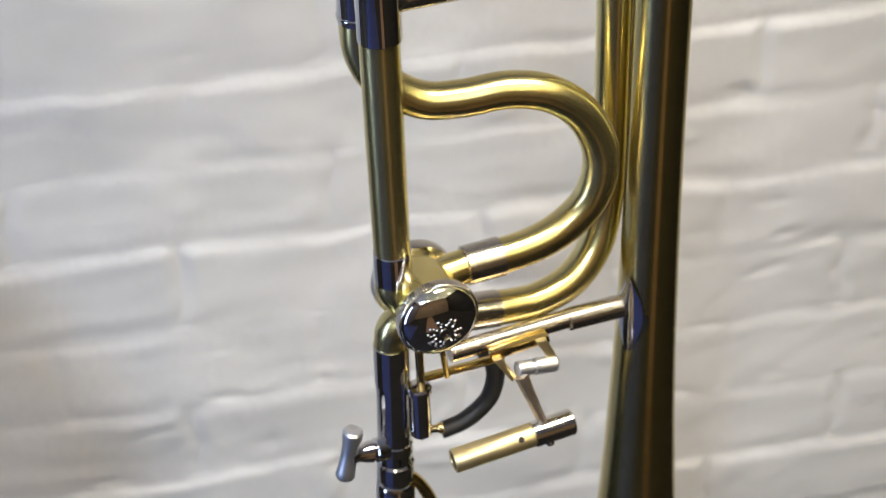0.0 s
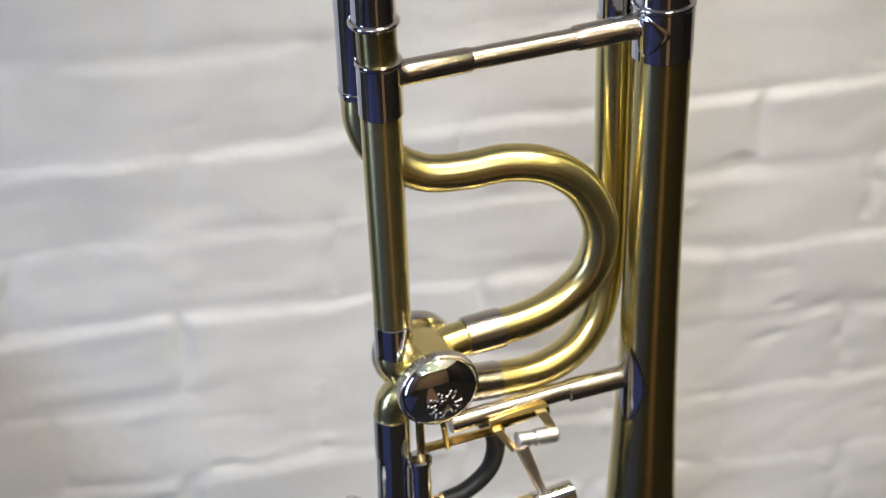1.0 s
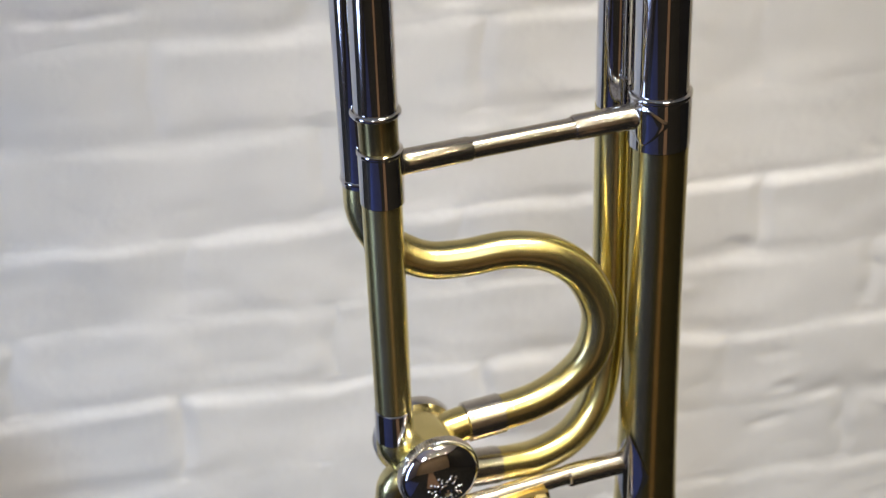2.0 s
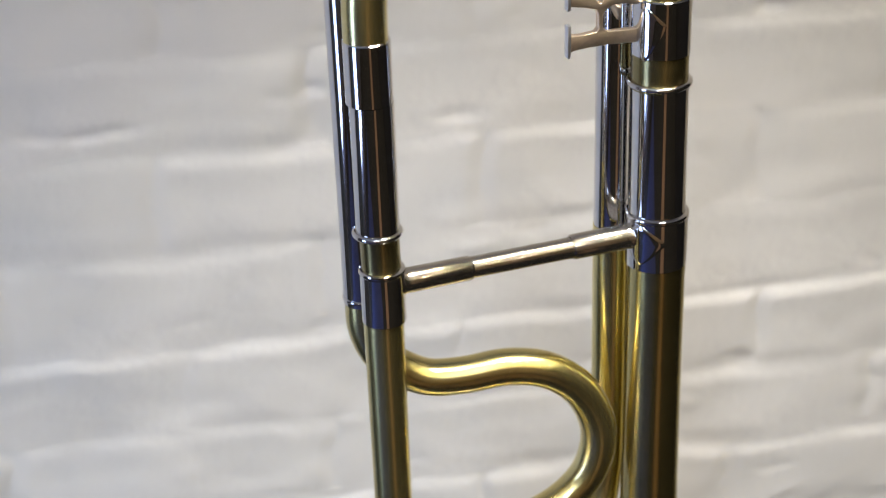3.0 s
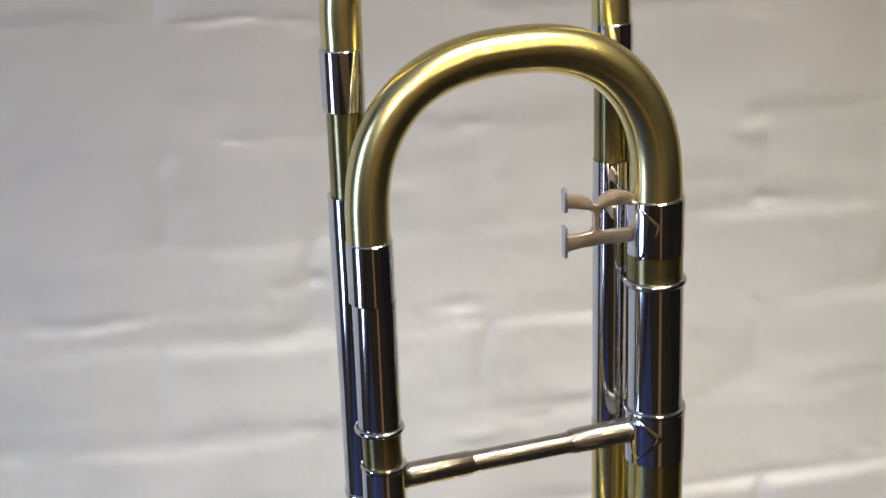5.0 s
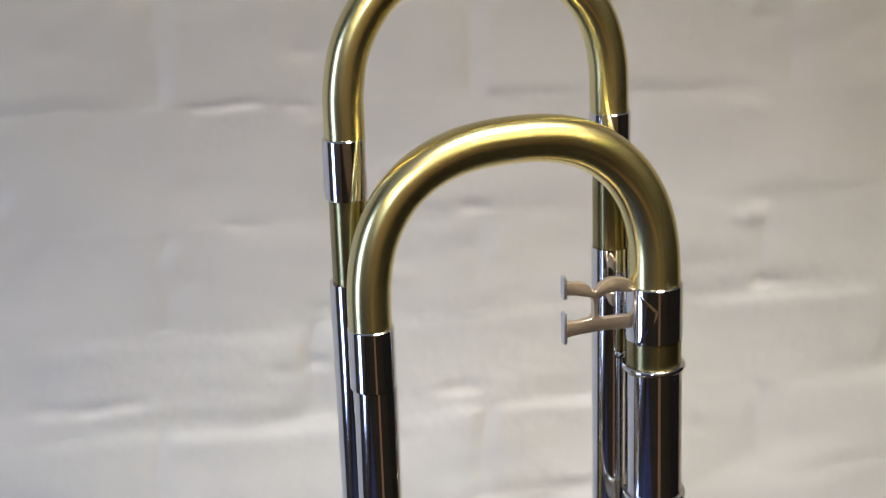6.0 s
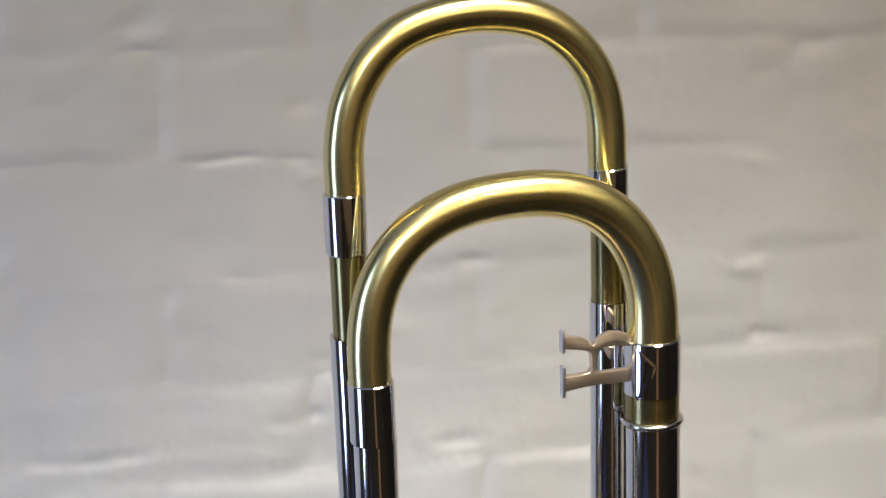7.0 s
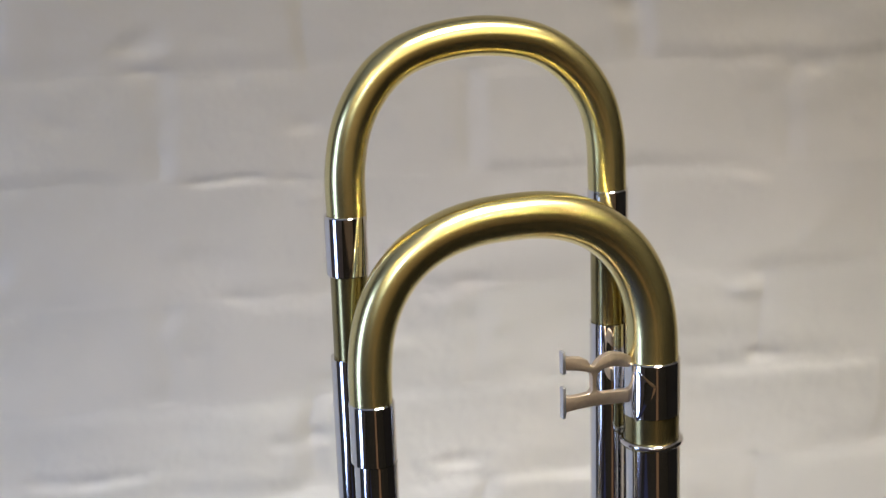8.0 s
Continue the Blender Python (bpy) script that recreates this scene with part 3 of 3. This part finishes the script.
def emblem(parent, a, n, s):
    """A small raised wreath-like device, drawn as plain studs and bars."""
    def on_dome(dx, dz):
        return -14.5 - 2.8 - 7.2 * math.sqrt(1 - (dx * dx + dz * dz) / 17.1**2)

    rng = random.Random(4)
    for k in range(11):
        q = radians(360 / 11 * k + 8)
        for ring, size in ((7.3, 1.15), (5.9, 0.8), (4.5, 1.0)):
            turn = q + rng.uniform(-0.16, 0.16)
            dx, dz = ring * math.cos(turn), ring * 0.95 * math.sin(turn) - 2.8
            big = size * rng.uniform(0.7, 1.1)
            part("stud", turned((a + dx, on_dome(dx, dz) + 0.35, s + dz), (0.3 * math.cos(turn), -1, 0.3 * math.sin(turn)), [(0, big), (0.5, big * 0.9), (0.9, big * 0.4), (1.0, 0.05)], 7), SATIN_NICKEL, parent)
    part("stud", turned((a, on_dome(0, -2.8) + 0.3, s - 2.8), (0, -1, 0), [(0, 3.0), (0.6, 3.0), (0.8, 2.6), (0.5, 2.2), (0.4, 0.05)], 20), NICKEL, parent)


def gooseneck():
    neck = part("gooseneck", sweep([(8.3, 0, -228), (5.6, 0, -330)], (7.6, 7.6), 36), NICKEL, trombone, "polished nickel neck tube")
    part("neck_collar", turned((8.2, 0, -226.5), (-0.026, 0, -1), [(0, 7.2), (0.4, 8.2), (21, 8.1), (21.5, 7.4)], 36), NICKEL, neck)
    part("neck_collar", turned((6.9, 0, -281), (-0.026, 0, -1), [(0, 7.0), (1, 8.2), (6, 8.4), (7, 7.6), (12, 7.6), (13, 8.6), (22, 8.8), (23, 7.6)], 36), NICKEL, neck)
    part("slide_socket", turned((6.0, 0, -306), (-0.026, 0, -1), [(0, 8.2), (2, 9.0), (60, 9.2), (62, 7.5), (62, 6.5)], 36), NICKEL, neck, "nickel slide socket")
    part("neck_brace", sweep(spline([(10, -3, -300), (16, -4, -308), (21, -4, -320), (24, -4, -336)], 5), (2.6, 3.4), 18), BRIGHT_BRASS, neck, "bright brass neck brace")
    # wing screw
    screw = part("wing_screw_stem", turned((2.0, -2, -283.5), (-1, -0.1, 0.16), [(0, 5.6), (5.5, 5.6), (6.2, 4.6), (7.0, 4.6), (7.6, 5.2), (10.5, 4.6), (14, 3.6), (17.5, 4.2)], 28), NICKEL, neck, "nickel wing screw")
    waist = [(0, 0.5), (0.3, 4.0), (1.4, 4.8), (5, 4.5), (9, 3.8), (13.5, 3.7), (18, 3.8), (22.5, 4.3), (25.6, 4.6), (27, 4.0), (27.4, 0.5)]
    part("wing", turned((-13.0, -4, -265.6), (-0.22, 0, -1), waist, 28), WING_NICKEL, screw)


def lever_work():
    """Lower brace, thumb lever, linkage barrel and the black strap."""
    brace = rod([(34, -2, -238.5), (92, 0, -238.2)], 4.4, "lower_brace", SATIN_NICKEL, trombone, "hand-worn nickel brace")
    part("brace_socket", turned((122, 0, -238.8), (-1, 0, 0), [(0, 7.5), (1.6, 6.4), (3.4, 5.5), (5, 5.5), (30, 5.3), (30.8, 4.6)], 28), SATIN_NICKEL, brace)
    saddle("saddle_plate", brace, 132.2, 14.9, 206, 40, -219, -262, -241, 0.3)
    lever = part("lever_plate", block((20, -8, -246.4), (38, 5, 1.6)), BRIGHT_BRASS, trombone, "brass lever bracket")
    part("bracket_arm", plate([(50.5, -240), (54.5, -240), (61.4, -252.5), (59.2, -255)], -13, -10.5), GRIP_BRASS, lever)
    part("bracket_arm", plate([(71, -236), (76, -236), (82.2, -250), (79.8, -253.5)], -13, -10.5), GRIP_BRASS, lever)
    part("bracket_plate", plate([(50, -237), (78, -236), (78.5, -239.5), (51, -242.0)], -11, -4), BRIGHT_BRASS, lever)
    part("hinge_axle", turned((61.5, -13, -248.3), (1, 0, -0.12), [(0, 3.2), (0.3, 3.6), (7, 3.6), (7.4, 2.2), (8.4, 2.2), (8.8, 3.9), (18.5, 3.9), (19, 3.3)], 24), WING_NICKEL, lever, "satin nickel hinge barrel")
    part("lever_arm", sweep(spline([(63.0, -14, -251), (67.5, -15.5, -265), (73.0, -16, -281)], 6), (3.3, 2.0), 18), WARM_REFLECT_NICKEL, lever, "satin nickel lever arm")
    start, way = Vector((29.2, -15, -290.2)), Vector((58, -1, 5.2)).normalized()
    grip = part("thumb_grip", turned(start, way, [(6, 3.9), (0, 4.3), (0, 5.3), (0.5, 5.65), (38.5, 5.65), (39, 5.2)], 36), GRIP_BRASS, lever, "brass thumb grip tube")
    part("grip_sleeve", turned(start + way * 38.6, way, [(0, 5.4), (0.4, 6.2), (19.3, 6.3), (20, 5.6), (20, 4.6), (12, 4.4)], 36), NICKEL, grip, "nickel end sleeve")
    part("screw", turned(start + way * 46 + Vector((0, -3.4, -4.4)), (0, -0.6, -0.8), [(0, 1.9), (1.2, 1.9), (2.0, 1.4), (2.4, 0.1)], 16), NICKEL, grip)
    # dark discs: the shade inside the screw hole and open end, put in as colour
    out = Vector((0, -0.78, 0.62))
    part("hole_shade", turned(start + way * 31.5 + out * 5.0, out, [(0, 1.5), (0.82, 1.5), (0.82, 0.05)], 16), BORE_SHADE, grip, "dark disc painted as the shade in a screw hole")
    part("bore_shade_disc", turned(start + way * 0.6, way, [(0, 4.1), (0.3, 4.1)], 24), BORE_SHADE, grip, "dark disc painted as the shade in the tube's open end")
    strap = spline([(52.6, 8, -247), (58.2, 8, -258), (59.2, 8, -269), (55.2, 8, -280.5), (44, 8, -289), (32, 8, -291.5)], 7)
    part("strap", sweep(strap, [4.6 - 0.6 * i / 35 for i in range(36)], 20), RUBBER, trombone, "curved black rubber strap")
    link = part("linkage_barrel", turned((16.4, -10, -245.5), (0, 0, -1), [(0, 1.0), (0, 5.0), (0.8, 5.7), (3, 5.7), (3.6, 4.8), (27, 4.8), (28, 4.0)], 30), NICKEL, trombone, "polished nickel linkage barrel")
    part("linkage_rod", sweep([(17.3, -10, -226), (17.5, -10, -249)], 1.9, 18), BRIGHT_BRASS, link)
    part("linkage_screw", turned((19, -11, -271), (1, -0.3, 0.1), [(0, 1.8), (4.5, 1.8), (5.6, 2.6), (7.4, 2.4), (7.8, 0.1)], 16), BRIGHT_BRASS, link)
    part("linkage_rod", sweep([(26, -16, -226), (30, -9, -245)], 1.4, 12), BRIGHT_BRASS, link)


def floor_stand():
    """The stand that carries the bell, on the floor below."""
    stand = tagged(new("instrument_stand"), "black folding floor stand carrying the trombone bell", "stand")
    foot = trombone.matrix_world @ (Vector((132.4, 0, -560)) * MM)
    stand.location = (foot.x, foot.y, 0)
    h = foot.z / MM
    part("pole", sweep([(0, 0, 60), (0, 0, h)], 11, 20), STEEL, stand)
    part("bell_rest", turned((0, 0, h - 105), (0, 0, 1), [(0, 12), (0, 78), (8, 80), (14, 76), (60, 38), (118, 25), (122, 10)], 32), RUBBER, stand, "black rubber bell cone")
    for k in range(3):
        q = radians(90 + 120 * k)
        part("leg", sweep([(0, 0, 150), (270 * math.cos(q), 270 * math.sin(q), 9)], 8, 16), STEEL, stand)


STEEL = plain("black_steel", ((0.015, 0.015, 0.015), (0.02, 0.02, 0.02)), 0.4)
floor_stand()
main_column()
tuning_bow()
bell_column()
upper_brace()
thumb_loop_tubes()
slide_brace()
rotor_valve()
gooseneck()
lever_work()
lay_bricks()
